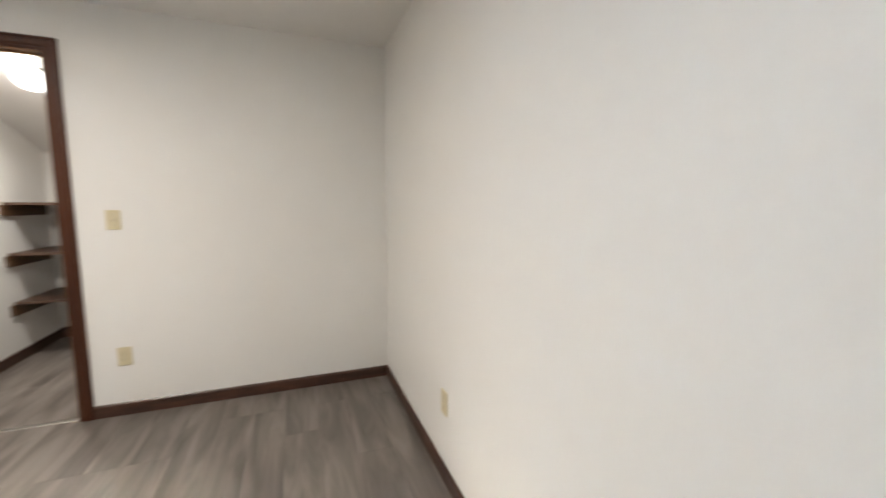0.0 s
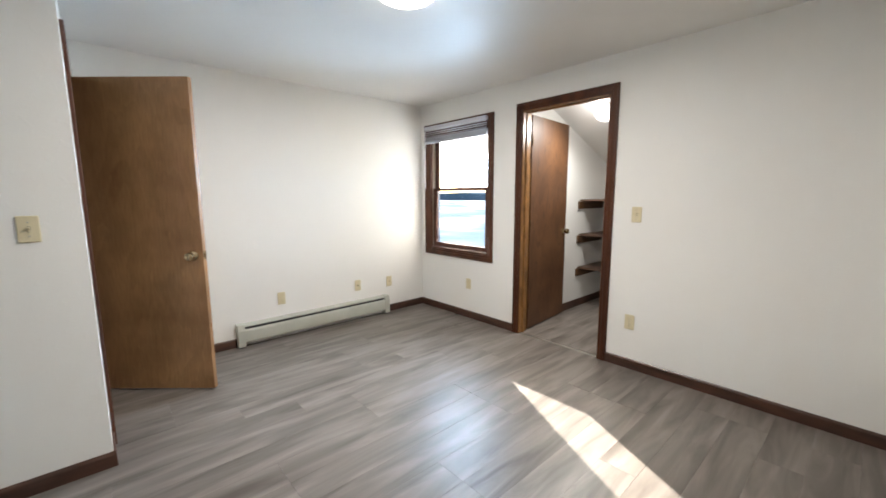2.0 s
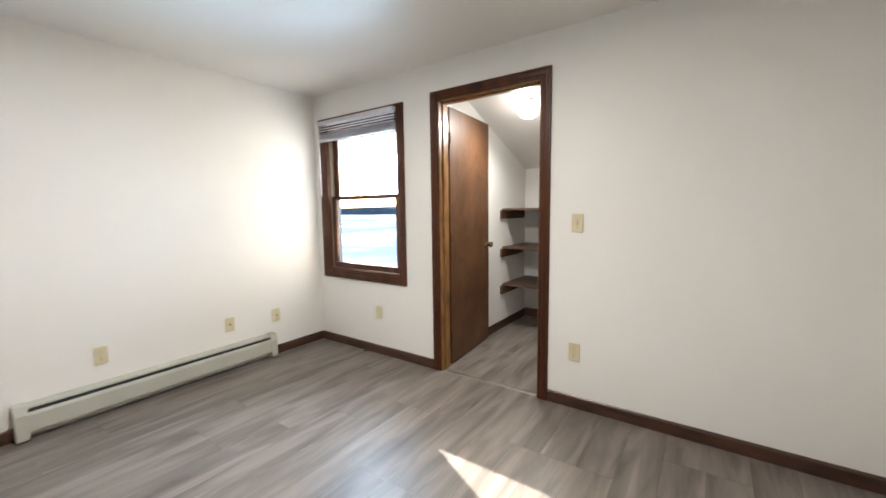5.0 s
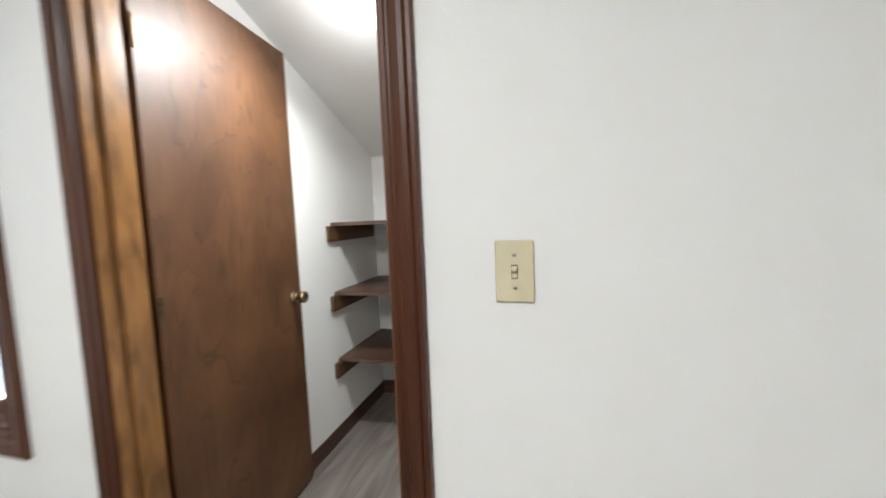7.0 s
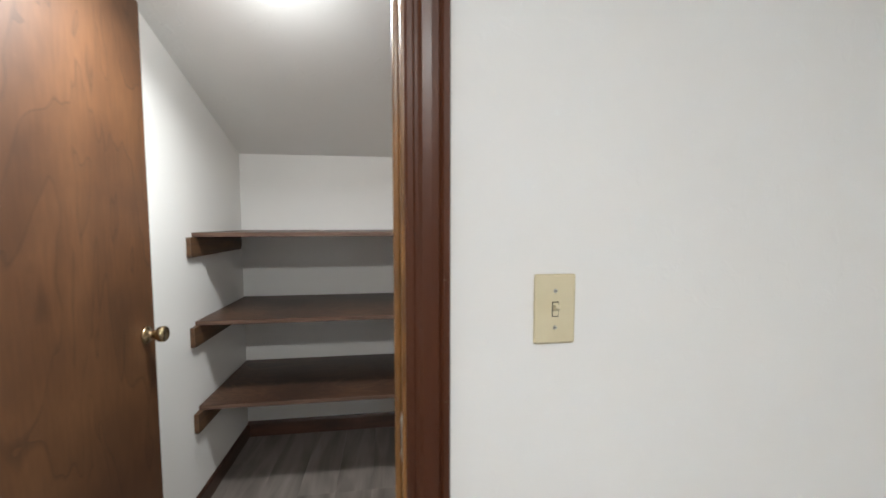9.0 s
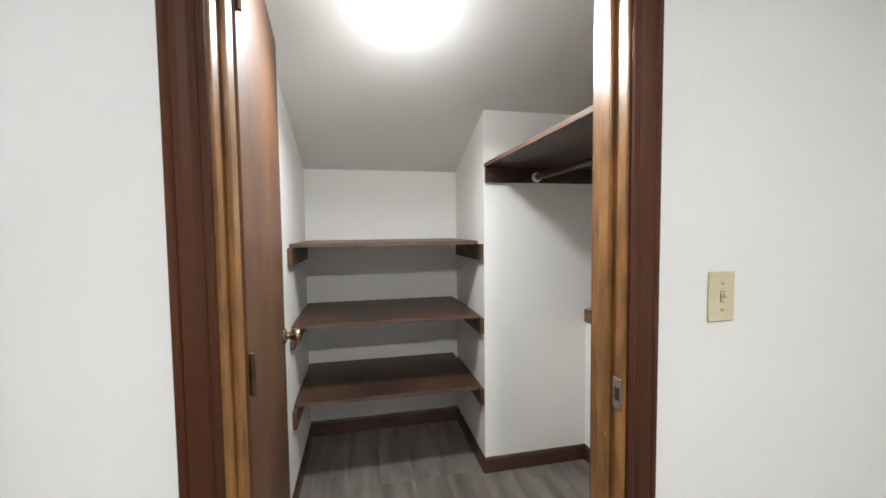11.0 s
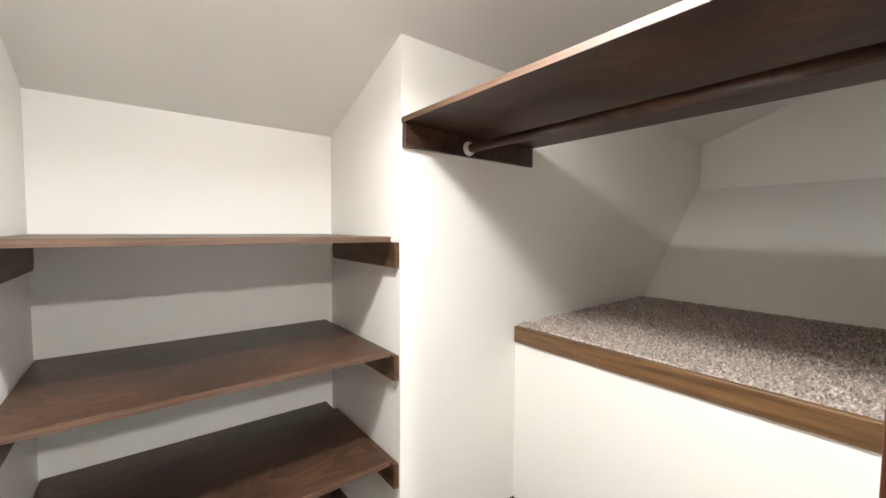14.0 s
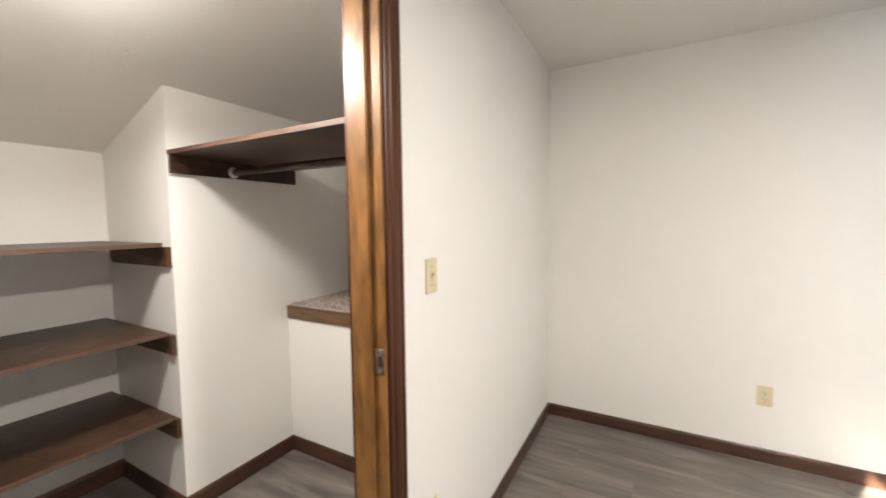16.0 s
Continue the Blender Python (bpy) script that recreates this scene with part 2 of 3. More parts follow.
_p.inputs["Transmission Weight"].default_value, _p.inputs["Roughness"].default_value, _p.inputs["IOR"].default_value = 1.0, 0.0, 1.05


# ---- builders ----
def bx(bm, x0, x1, y0, y1, z0, z1, bev=0.0, seg=2):
    """Adds a box, with rounded edges where bev is given."""
    vs = [bm.verts.new((x, y, z)) for x in (x0, x1) for y in (y0, y1) for z in (z0, z1)]
    fs = [bm.faces.new([vs[i] for i in q]) for q in ((0, 1, 3, 2), (4, 6, 7, 5), (0, 4, 5, 1), (2, 3, 7, 6), (0, 2, 6, 4), (1, 5, 7, 3))]
    if bev:
        es = list({e for f in fs for e in f.edges})
        bmesh.ops.bevel(bm, geom=es, offset=bev, segments=seg, profile=0.5, affect="EDGES")
    return bm


def box(*a, **k):
    return bx(bmesh.new(), *a, **k)


def prism(poly, axis, a, b):
    """A bmesh that sweeps a closed polygon of two coordinates along an axis from a to b."""
    bm = bmesh.new()

    def at(u, v, w):
        return {"x": (w, u, v), "y": (u, w, v), "z": (u, v, w)}[axis]
    r0 = [bm.verts.new(at(u, v, a)) for u, v in poly]
    r1 = [bm.verts.new(at(u, v, b)) for u, v in poly]
    n = len(poly)
    for i in range(n):
        bm.faces.new((r0[i], r0[(i + 1) % n], r1[(i + 1) % n], r1[i]))
    bm.faces.new(r0)
    bm.faces.new(r1[::-1])
    bmesh.ops.recalc_face_normals(bm, faces=bm.faces)
    return bm


def lathe(profile, axis="z", steps=32):
    """A bmesh turned from (radius, height) pairs round an axis."""
    bm = bmesh.new()
    rings = []
    for r, h in profile:
        ring = []
        for i in range(steps):
            a = 2 * math.pi * i / steps
            c, s = r * math.cos(a), r * math.sin(a)
            ring.append(bm.verts.new({"z": (c, s, h), "y": (c, h, s), "x": (h, c, s)}[axis]))
        rings.append(ring)
    for p, q in zip(rings, rings[1:]):
        for i in range(steps):
            bm.faces.new((p[i], p[(i + 1) % steps], q[(i + 1) % steps], q[i]))
    bm.faces.new(rings[0])
    bm.faces.new(rings[-1][::-1])
    bmesh.ops.recalc_face_normals(bm, faces=bm.faces)
    return bm


def mitred(p, q, op, oq, profile, plane_y):
    """One length of moulding on a wall that faces -y: from p to q (x, z), with mitre ways op and oq; profile: (out, proud)."""
    bm = bmesh.new()
    r0 = [bm.verts.new((p[0] + op[0] * u, plane_y - v, p[1] + op[1] * u)) for u, v in profile]
    r1 = [bm.verts.new((q[0] + oq[0] * u, plane_y - v, q[1] + oq[1] * u)) for u, v in profile]
    n = len(profile)
    for i in range(n):
        bm.faces.new((r0[i], r0[(i + 1) % n], r1[(i + 1) % n], r1[i]))
    bm.faces.new(r0)
    bm.faces.new(r1[::-1])
    bmesh.ops.recalc_face_normals(bm, faces=bm.faces)
    return bm


def mesh_of(name, bm, material, smooth=False):
    me = bpy.data.meshes.new(name)
    bm.to_mesh(me)
    bm.free()
    me.materials.append(material)
    if smooth:
        me.polygons.foreach_set("use_smooth", [True] * len(me.polygons))
    return me


def thing(name, m, label, category, group="", kind=""):
    ob = new(name)
    ob.matrix_basis = m
    return tagged(ob, label, category, group, kind)


def part(name, bm, material, parent, label="", smooth=False, at=None):
    """One mesh under a thing or a part, in the parent's own coordinates."""
    ob = new(name, mesh_of(name, bm, material, smooth))
    ob.parent = parent
    if at:
        ob.location = at
    return tagged(ob, label)


def solid(name, bm, material, label, category, kind="structure", smooth=False):
    ob = new(name, mesh_of(name, bm, material, smooth))
    return tagged(ob, label, category, "", kind)


# ---- the plan ----
CEIL = 2.325
FLOOR = -0.022
WEST, NORTH, EAST, SOUTH = -4.09, 0.0, 0.0, -5.2
TH = 0.115
DL, DR, DTOP = -2.622, -1.841, 2.045        # closet doorway
WL, WR, WB, WT = -3.945, -3.035, 0.69, 2.03  # window opening
CL, CB, CN, CE = -2.73, 1.86, 1.247, -1.745  # closet: left wall, back wall, column front, column side
LEDGE_X, LEDGE_Z = -1.14, 0.853


def slope(y):
    return min(CEIL, 1.937 + (CN - y) * 0.383)


bm = bmesh.new()
bx(bm, WEST - TH, WL, 0, TH, FLOOR, CEIL)
bx(bm, WL, WR, 0, TH, FLOOR, WB)
bx(bm, WL, WR, 0, TH, WT, CEIL)
bx(bm, WR, DL - 0.018, 0, TH, FLOOR, CEIL)
bx(bm, DL - 0.018, DR + 0.018, 0, TH, DTOP + 0.018, CEIL)
bx(bm, DR + 0.018, EAST + 1.1, 0, TH, FLOOR, CEIL)
solid("wall_north", bm, M_WALL, "white hand-textured painted wall with doorway and window", "wall")
solid("wall_east", box(EAST, EAST + TH, SOUTH, 0, FLOOR, CEIL), M_WALL, "white painted plaster wall with one outlet", "wall")
solid("wall_west", box(WEST - TH, WEST, -4.1, 0, FLOOR, CEIL), M_WALL, "white painted wall above a baseboard heater", "wall")
solid("wall_south", box(-2.84, EAST, SOUTH - TH, SOUTH, FLOOR, CEIL), M_WALL, "plain white painted wall", "wall")
ST = -2.84
bm = bmesh.new()
bx(bm, ST - TH, ST, -3.53, -2.99, FLOOR, CEIL)
bx(bm, ST - TH, ST, -4.95, -3.53, 2.05, CEIL)
bx(bm, ST - TH, ST, SOUTH, -4.95, FLOOR, CEIL)
solid("wall_stub", bm, M_WALL, "white painted wall end beside the sliding closet doors", "wall")
bm = bmesh.new()
HL, HR = -3.90, -3.13
bx(bm, WEST, HL - 0.018, -2.99 - TH, -2.99, FLOOR, CEIL)
bx(bm, HL - 0.018, HR + 0.018, -2.99 - TH, -2.99, 2.063, CEIL)
bx(bm, HR + 0.018, ST - TH, -2.99 - TH, -2.99, FLOOR, CEIL)
solid("wall_entry", bm, M_WALL, "white painted wall around the hall doorway", "wall")
bm = bmesh.new()
bx(bm, WEST, ST - TH - 0.35, -4.1, -4.0, FLOOR, CEIL)
bx(bm, ST - TH - 0.45, ST - TH - 0.35, -4.0, -3.105, FLOOR, CEIL)
solid("wall_hall", bm, M_WALL, "plain white hall wall", "wall")
solid("wall_slider_closet", box(-3.2, -3.1, SOUTH, -3.64, FLOOR, CEIL), M_WALL, "plain white wall behind the sliding doors", "wall")
solid("ceiling", box(WEST - TH, EAST + TH, SOUTH - TH, TH, CEIL, CEIL + 0.1), M_CEIL, "off-white trowel-textured ceiling", "ceiling")

# closet shell
solid("wall_closet_west", box(CL - 0.1, CL, TH, CB + 0.1, FLOOR, CEIL), M_WALL, "white closet side wall", "wall")
solid("wall_closet_north", box(CL, CE + 0.1, CB, CB + 0.1, FLOOR, CEIL), M_WALL, "white closet back wall behind shelves", "wall")
solid("wall_closet_column", box(CE, 1.1, CN, CB, FLOOR, CEIL), M_WALL, "white boxed-out closet wall", "wall")
y0 = CN - (CEIL - 1.937) / 0.383
solid("ceiling_closet", prism([(TH, CEIL), (y0, CEIL), (CB + 0.1, slope(CB + 0.1)), (CB + 0.1, 2.5), (TH, 2.5)], "x", CL - 0.1, 1.1), M_CEIL, "sloped white trowel-textured closet ceiling", "ceiling")
solid("wall_bulkhead", box(LEDGE_X, LEDGE_X + 0.06, TH, CN, FLOOR, LEDGE_Z - 0.075), M_WALL, "white front of the carpeted ledge", "wall")
solid("wall_closet_east", prism([(0.065, 0.83), (0.94, 1.60), (0.97, 1.60), (0.97, 2.4), (1.1, 2.4), (1.1, 0.83)], "y", TH, CN), M_WALL, "white slanted knee wall behind the ledge", "wall")

# baseboards
BASE = [(0, 0), (0.011, 0), (0.011, 0.062), (0.008, 0.072), (0.004, 0.077), (0, 0.077)]


def baseboard(axis, at, sign, a, b, h=1.0, label="dark walnut-stained wooden baseboard"):
    poly = [(at + sign * u, FLOOR + v * h) for u, v in BASE]
    solid("baseboard", prism(poly, axis, a, b), M_BASE, label, "baseboard")


baseboard("x", NORTH, -1, WEST, -2.702)
baseboard("x", NORTH, -1, -1.768, EAST)
baseboard("y", EAST, -1, SOUTH, -0.011)
baseboard("y", WEST, 1, -0.55, -0.011)
baseboard("y", WEST, 1, -2.99, -2.12)
baseboard("y", ST, 1, -3.465, -2.979)
baseboard("x", -2.99, 1, HR + 0.07, ST)
baseboard("x", CB, -1, CL, CE, 1.25)
baseboard("y", CL, 1, TH, CB - 0.011, 1.1)
baseboard("y", CE, -1, CN - 0.011, CB - 0.011, 1.1)
baseboard("x", CN, -1, CE, LEDGE_X, 1.1)
baseboard("y", LEDGE_X, -1, TH, CN - 0.011, 1.1)

# ---- casings, jambs, doors ----
CASING = [(0, 0), (0, 0.010), (0.004, 0.0125), (0.012, 0.0125), (0.015, 0.010), (0.020, 0.010), (0.026, 0.0145), (0.040, 0.0165), (0.050, 0.0165), (0.054, 0.013), (0.058, 0.017), (0.066, 0.017), (0.068, 0.014), (0.068, 0)]


def doorway(name, left, right, top, label, depth, material_in):
    """Casing on the room side and the jambs; the opening runs along x, the room lies towards -y."""
    d = thing(name, pose(0, 0, 0), label, "door frame", "", "structure")
    l, r, t = left - 0.006, right + 0.006, top + 0.006
    part("casing", mitred((l, FLOOR), (l, t), (-1, 0), (-1, 1), CASING, 0), M_TRIM, d)
    part("casing", mitred((r, FLOOR), (r, t), (1, 0), (1, 1), CASING, 0), M_TRIM, d)
    part("casing", mitred((l, t), (r, t), (-1, 1), (1, 1), CASING, 0), M_TRIM, d)
    part("jamb", box(left - 0.018, left, -0.002, depth + 0.002, FLOOR, top, bev=0.002), material_in, d, "amber-stained jamb")
    part("jamb", box(right, right + 0.018, -0.002, depth + 0.002, FLOOR, top, bev=0.002), material_in, d, "amber-stained jamb")
    part("head_jamb", box(left - 0.018, right + 0.018, -0.002, depth + 0.002, top, top + 0.018, bev=0.002), material_in, d)
    part("door_stop", box(left, left + 0.011, 0.04, 0.075, FLOOR, top - 0.011, bev=0.003), material_in, d)
    part("door_stop", box(right - 0.011, right, 0.04, 0.075, FLOOR, top - 0.011, bev=0.003), material_in, d)
    part("door_stop", box(left, right, 0.04, 0.075, top - 0.011, top, bev=0.003), material_in, d)
    return d


KNOB = [(0.0, 0.0), (0.031, 0.0), (0.032, 0.004), (0.027, 0.009), (0.014, 0.012), (0.0125, 0.026), (0.017, 0.031), (0.025, 0.038), (0.0275, 0.048), (0.0265, 0.058), (0.022, 0.063), (0.020, 0.0615), (0.0, 0.0615)]


def door_leaf(name, width, material, m, label, sides=(-1, 1)):
    """A flush door: hinge edge at x = 0, leaf along +x, 35 mm thick from y = 0 to 0.035; hinges on the -y side."""
    d = thing(name, m, label, "door", "", "structure")
    part("panel", box(0.003, width, 0.0, 0.035, -0.010, 2.038, bev=0.0015), material, d)
    for side in sides:
        prof = [(r, (0.035 + h) if side > 0 else -h) for r, h in KNOB]
        part("door_knob", lathe(prof, "y", 28), M_BRASS, d, "round antique-brass knob", True, (width - 0.062, 0, 0.915))
    part("latch_plate", box(width, width + 0.002, 0.006, 0.029, 0.885, 0.945, bev=0.0008), M_BRASS, d, "brass latch plate")
    part("latch_bolt", box(width, width + 0.012, 0.012, 0.023, 0.905, 0.925, bev=0.003), M_BRASS, d)
    for z in (0.22, 1.02, 1.80):
        h = part("hinge", lathe([(0.0055, z - 0.045), (0.0065, z - 0.044), (0.0065, z + 0.044), (0.0055, z + 0.045)], "z", 12), M_HINGE, d, "dark bronze butt hinge", False, (0.0, -0.007, 0))
        part("leaf_plate", box(0.002, 0.020, -0.0015, 0.0, z - 0.044, z + 0.044), M_HINGE, h, "", False, (0, 0.007, 0))
    return d


df = doorway("door_frame_closet", DL, DR, DTOP, "dark-stained door casing with amber jamb around the closet doorway", TH, M_JAMB)
sp = part("strike_plate", box(DR - 0.0015, DR + 0.001, 0.004, 0.034, 0.915, 0.985, bev=0.0007), M_SCREW, df, "worn brass strike plate")
part("latch_hole", box(DR - 0.0025, DR - 0.001, 0.010, 0.024, 0.936, 0.964), M_SLOT, sp)
for z in (0.922, 0.978):
    part("screw", lathe([(0.004, DR - 0.0028), (0.0035, DR - 0.0012)], "x", 10), M_SCREW, sp, "", False, (0, 0.019, z))
# the closet side of the frame
for a, b, z0, z1 in ((DL - 0.070, DL - 0.019, FLOOR, DTOP + 0.006), (DR + 0.006, DR + 0.062, FLOOR, DTOP + 0.006), (DL - 0.062, DR + 0.062, DTOP + 0.006, DTOP + 0.062)):
    part("inner_casing", box(a, b, TH + 0.002, TH + 0.016, z0, z1, bev=0.003), M_TRIM, df)
door_leaf("door_closet", 0.762, M_DOOR, Matrix.Translation((DL + 0.001, TH + 0.020, 0)) @ pose(0, 0, 0, 0, 0, 95.2), "brown birch-veneer flush door standing open against the closet wall", (-1,))

# hall doorway: the same frame, turned to face the room from the south
hf = doorway("door_frame_hall", -HR, -HL, 2.045, "dark-stained casing around the hall doorway", TH, M_JAMB)
hf.matrix_basis = pose(0, -2.99, 0, 0, 0, 180)
door_leaf("door_hall", 0.762, M_DOOR_LIT, Matrix.Translation((HL, -2.985, 0)) @ pose(0, 0, 0, 0, 0, 48) @ Matrix.Translation((0, -0.035, 0)), "brown birch-veneer flush door standing half open, window light painted into its colour")

# sliding closet doors
sf = thing("slider_frame", pose(ST, 0, 0), "dark-stained frame of the sliding closet", "door frame", "", "structure")
part("casing", prism([(0.0, -3.530), (0.016, -3.530), (0.017, -3.48), (0.012, -3.465), (0.0, -3.465)], "z", FLOOR, 2.12), M_TRIM, sf)
part("casing", prism([(0.0, -5.0), (0.012, -5.0), (0.017, -4.985), (0.016, -4.95), (0.0, -4.95)], "z", FLOOR, 2.12), M_TRIM, sf)
part("head_casing", box(0.0, 0.017, -4.95, -3.53, 2.05, 2.12, bev=0.004), M_TRIM, sf)
part("jamb", box(-TH, 0.0, -3.546, -3.531, FLOOR, 2.05), M_TRIM, sf)
part("track", box(-0.09, -0.02, -4.95, -3.55, 2.02, 2.05), M_HINGE, sf)
for x, a, b in ((-0.085, -4.30, -3.548), (-0.04, -4.95, -3.72)):
    s = thing("sliding_door", pose(ST + x, a, FLOOR), "dark brown veneered sliding closet door", "sliding door", "sliding closet doors", "structure")
    part("panel", box(0, 0.03, 0, b - a, 0.012, 2.02, bev=0.002), M_SLIDE, s)
    part("edge_strip", box(0.002, 0.033, b - a, b - a + 0.006, 0.012, 2.02), M_SHADE_BLACK, s)
    part("finger_pull", lathe([(0.010, 0.030), (0.011, 0.034), (0.007, 0.040), (0.0, 0.041)], "x", 16), M_BRASS, s, "small brass pull", True, (0, b - a - 0.035, 0.90))

# ---- window ----
win = thing("window_1", pose(0, 0, 0), "dark-stained double-hung window with two glass sashes", "window", "", "structure")
cs = [(WL, WB), (WR, WB), (WR, WT), (WL, WT)]
ow = [(-1, -1), (1, -1), (1, 1), (-1, 1)]
for i in range(4):
    j = (i + 1) % 4
    part("window_casing", mitred(cs[i], cs[j], ow[i], ow[j], CASING, 0), M_TRIM, win)
part("side_jamb", box(WL, WL + 0.014, -0.004, TH + 0.002, WB, WT), M_SASH, win)
part("side_jamb", box(WR - 0.014, WR, -0.004, TH + 0.002, WB, WT), M_SASH, win)
part("head_jamb", box(WL + 0.014, WR - 0.014, -0.004, TH + 0.03, WT - 0.014, WT), M_SASH, win)
part("window_sill", prism([(-0.004, WB), (-0.004, WB + 0.014), (0.03, WB + 0.020), (TH + 0.03, WB + 0.008), (TH + 0.03, WB)], "x", WL + 0.014, WR - 0.014), M_SASH, win)
for x in (WL + 0.014, WR - 0.026):
    part("track_liner", box(x, x + 0.012, 0.034, 0.108, WB + 0.02, WT - 0.014), M_PVC, win, "tan vinyl sash track")


def sash(z0, z1, y, bottom, top):
    s = part("sash", box(WL + 0.027, WL + 0.072, y, y + 0.032, z0, z1, bev=0.003), M_SASH, win)
    part("stile", box(WR - 0.072, WR - 0.027, y, y + 0.032, z0, z1, bev=0.003), M_SASH, s)
    part("rail", box(WL + 0.072, WR - 0.072, y, y + 0.032, z0, z0 + bottom, bev=0.003), M_SASH, s)
    part("rail", box(WL + 0.072, WR - 0.072, y, y + 0.032, z1 - top, z1, bev=0.003), M_SASH, s)
    g = part("pane", box(WL + 0.070, WR - 0.070, y + 0.014, y + 0.018, z0 + bottom - 0.002, z1 - top + 0.002), M_GLASS, s, "clear glass pane")
    g.visible_shadow = False
    return s


low = sash(WB + 0.022, 1.385, 0.036, 0.050, 0.032)
sash(1.355, WT - 0.014, 0.072, 0.032, 0.045)
part("sash_lock", lathe([(0.016, 0.0), (0.016, 0.008), (0.008, 0.012), (0.006, 0.022), (0.0, 0.023)], "z", 16), M_BRASS, low, "brass sash lock", True, (-3.49, 0.055, 1.385))

blind = thing("mini_blind", pose(-3.97, -0.022, 1.885), "white vinyl mini blind drawn up to the window head", "blind")
bw = 0.94
part("headrail", box(0, bw, -0.040, 0.0, 0.150, 0.185, bev=0.004), M_BLIND, blind)
for i in range(4):
    z = 0.074 + i * 0.0215
    part("slat", prism([(-0.033, z + 0.001), (-0.026, z + 0.004), (-0.016, z + 0.004), (-0.009, z + 0.001), (-0.016, z + 0.003), (-0.026, z + 0.003)], "x", 0.004, bw - 0.004), M_BLIND, blind)
for i in range(12):
    z = 0.014 + i * 0.0043
    part("slat", prism([(-0.036, z), (-0.027, z + 0.0026), (-0.012, z + 0.0026), (-0.003, z), (-0.003, z + 0.0012), (-0.012, z + 0.0038), (-0.027, z + 0.0038), (-0.036, z + 0.0012)], "x", 0.004, bw - 0.004), M_BLIND, blind)
part("bottom_rail", box(0.002, bw - 0.002, -0.037, -0.002, 0.0, 0.013, bev=0.004), M_BLIND, blind)
for x in (0.12, 0.47, 0.82):
    part("ladder_cord", lathe([(0.0012, 0.0), (0.0012, 0.15)], "z", 6), M_WHITE, blind, "", False, (x, -0.039, 0))
part("tilt_wand", lathe([(0.005, -0.50), (0.0065, -0.49), (0.0055, 0.13), (0.002, 0.14)], "z", 8), M_BLIND, blind, "clear plastic tilt wand", True, (0.03, -0.045, 0))


# ---- wall plates ----
def plate(name, m, label, category, group):
    d = thing(name, m, label, category, group)
    part("cover", box(-0.035, 0.035, -0.006, 0.0, -0.057, 0.057, bev=0.0035), M_IVORY, d, "ivory plastic cover plate")
    return d


def screw(parent, z):
    s = part("screw", lathe([(0.0, -0.0072), (0.0032, -0.0070), (0.0036, -0.0055)], "y", 12), M_SCREW, parent, "", False, (0, 0, z))
    part("slot", box(-0.0026, 0.0026, -0.0076, -0.0068, -0.0004, 0.0004), M_SLOT, s)


def toggle_switch(name):
    d = plate(name, pose(0, 0, 0), "ivory toggle light switch on the white wall", "switch", "light switches")
    f = part("toggle_slot", box(-0.0055, 0.0055, -0.0066, -0.0055, -0.0125, 0.0125), M_SLOT, d, "dark slot round the toggle")
    part("toggle_base", box(-0.0045, 0.0045, -0.0074, -0.006, -0.011, 0.011), M_IVORY, f)
    t = part("toggle", prism([(-0.006, -0.004), (-0.006, 0.006), (-0.017, 0.0095), (-0.018, 0.0035)], "x", -0.0042, 0.0042), M_IVORY, d, "ivory toggle lever")
    screw(d, 0.030)
    screw(d, -0.030)
    return d


def duplex(name):
    d = plate(name, pose(0, 0, 0), "ivory duplex power outlet low on the wall", "outlet", "power outlets")
    for z in (-0.0195, 0.0195):
        r = part("receptacle", box(-0.0165, 0.0165, -0.0075, -0.0055, z - 0.0135, z + 0.0135, bev=0.0008), M_IVORY, d)
        for x, h in ((-0.0065, 0.0045), (0.0065, 0.0038)):
            part("slot", box(x - 0.001, x + 0.001, -0.0079, -0.0072, z + 0.001 - h + 0.003, z + 0.001 + h + 0.003), M_SLOT, r)
        part("ground_hole", lathe([(0.0024, -0.0079), (0.0024, -0.0072)], "y", 10), M_SLOT, r, "", False, (0, 0, z - 0.008))
    screw(d, 0.0)
    return d


def jack(name, metal):
    d = plate(name, pose(0, 0, 0), "ivory cable jack plate low on the wall", "jack plate", "jack plates")
    if metal:
        part("connector", lathe([(0.006, -0.006), (0.006, -0.009), (0.0045, -0.009), (0.0045, -0.017), (0.0, -0.017)], "y", 12), M_BRASS, d, "threaded brass connector")
    else:
        part("socket", box(-0.007, 0.007, -0.0072, -0.0055, -0.006, 0.006), M_SLOT, d, "dark telephone socket")
    screw(d, 0.042)
    screw(d, -0.042)
    return d


sw = toggle_switch("light_switch")
sw.matrix_basis = pose(-1.594, 0, 1.158)
copy_thing(sw, pose(ST, -3.165, 1.165, 0, 0, 90))
od = duplex("power_outlet")
od.matrix_basis = pose(-1.597, 0, 0.343)
copy_thing(od, pose(EAST, -1.188, 0.355, 0, 0, -90))
copy_thing(od, pose(WEST, -1.713, 0.35, 0, 0, 90))
jack("jack_plate", False).matrix_basis = pose(WEST, -0.905, 0.345, 0, 0, 90)
jack("jack_plate", True).matrix_basis = pose(WEST, -0.502, 0.331, 0, 0, 90)
bp = plate("blank_plate", pose(-3.301, 0, 0.354), "ivory blank cover plate under the window", "wall plate", "jack plates")
screw(bp, 0.030)
screw(bp, -0.030)

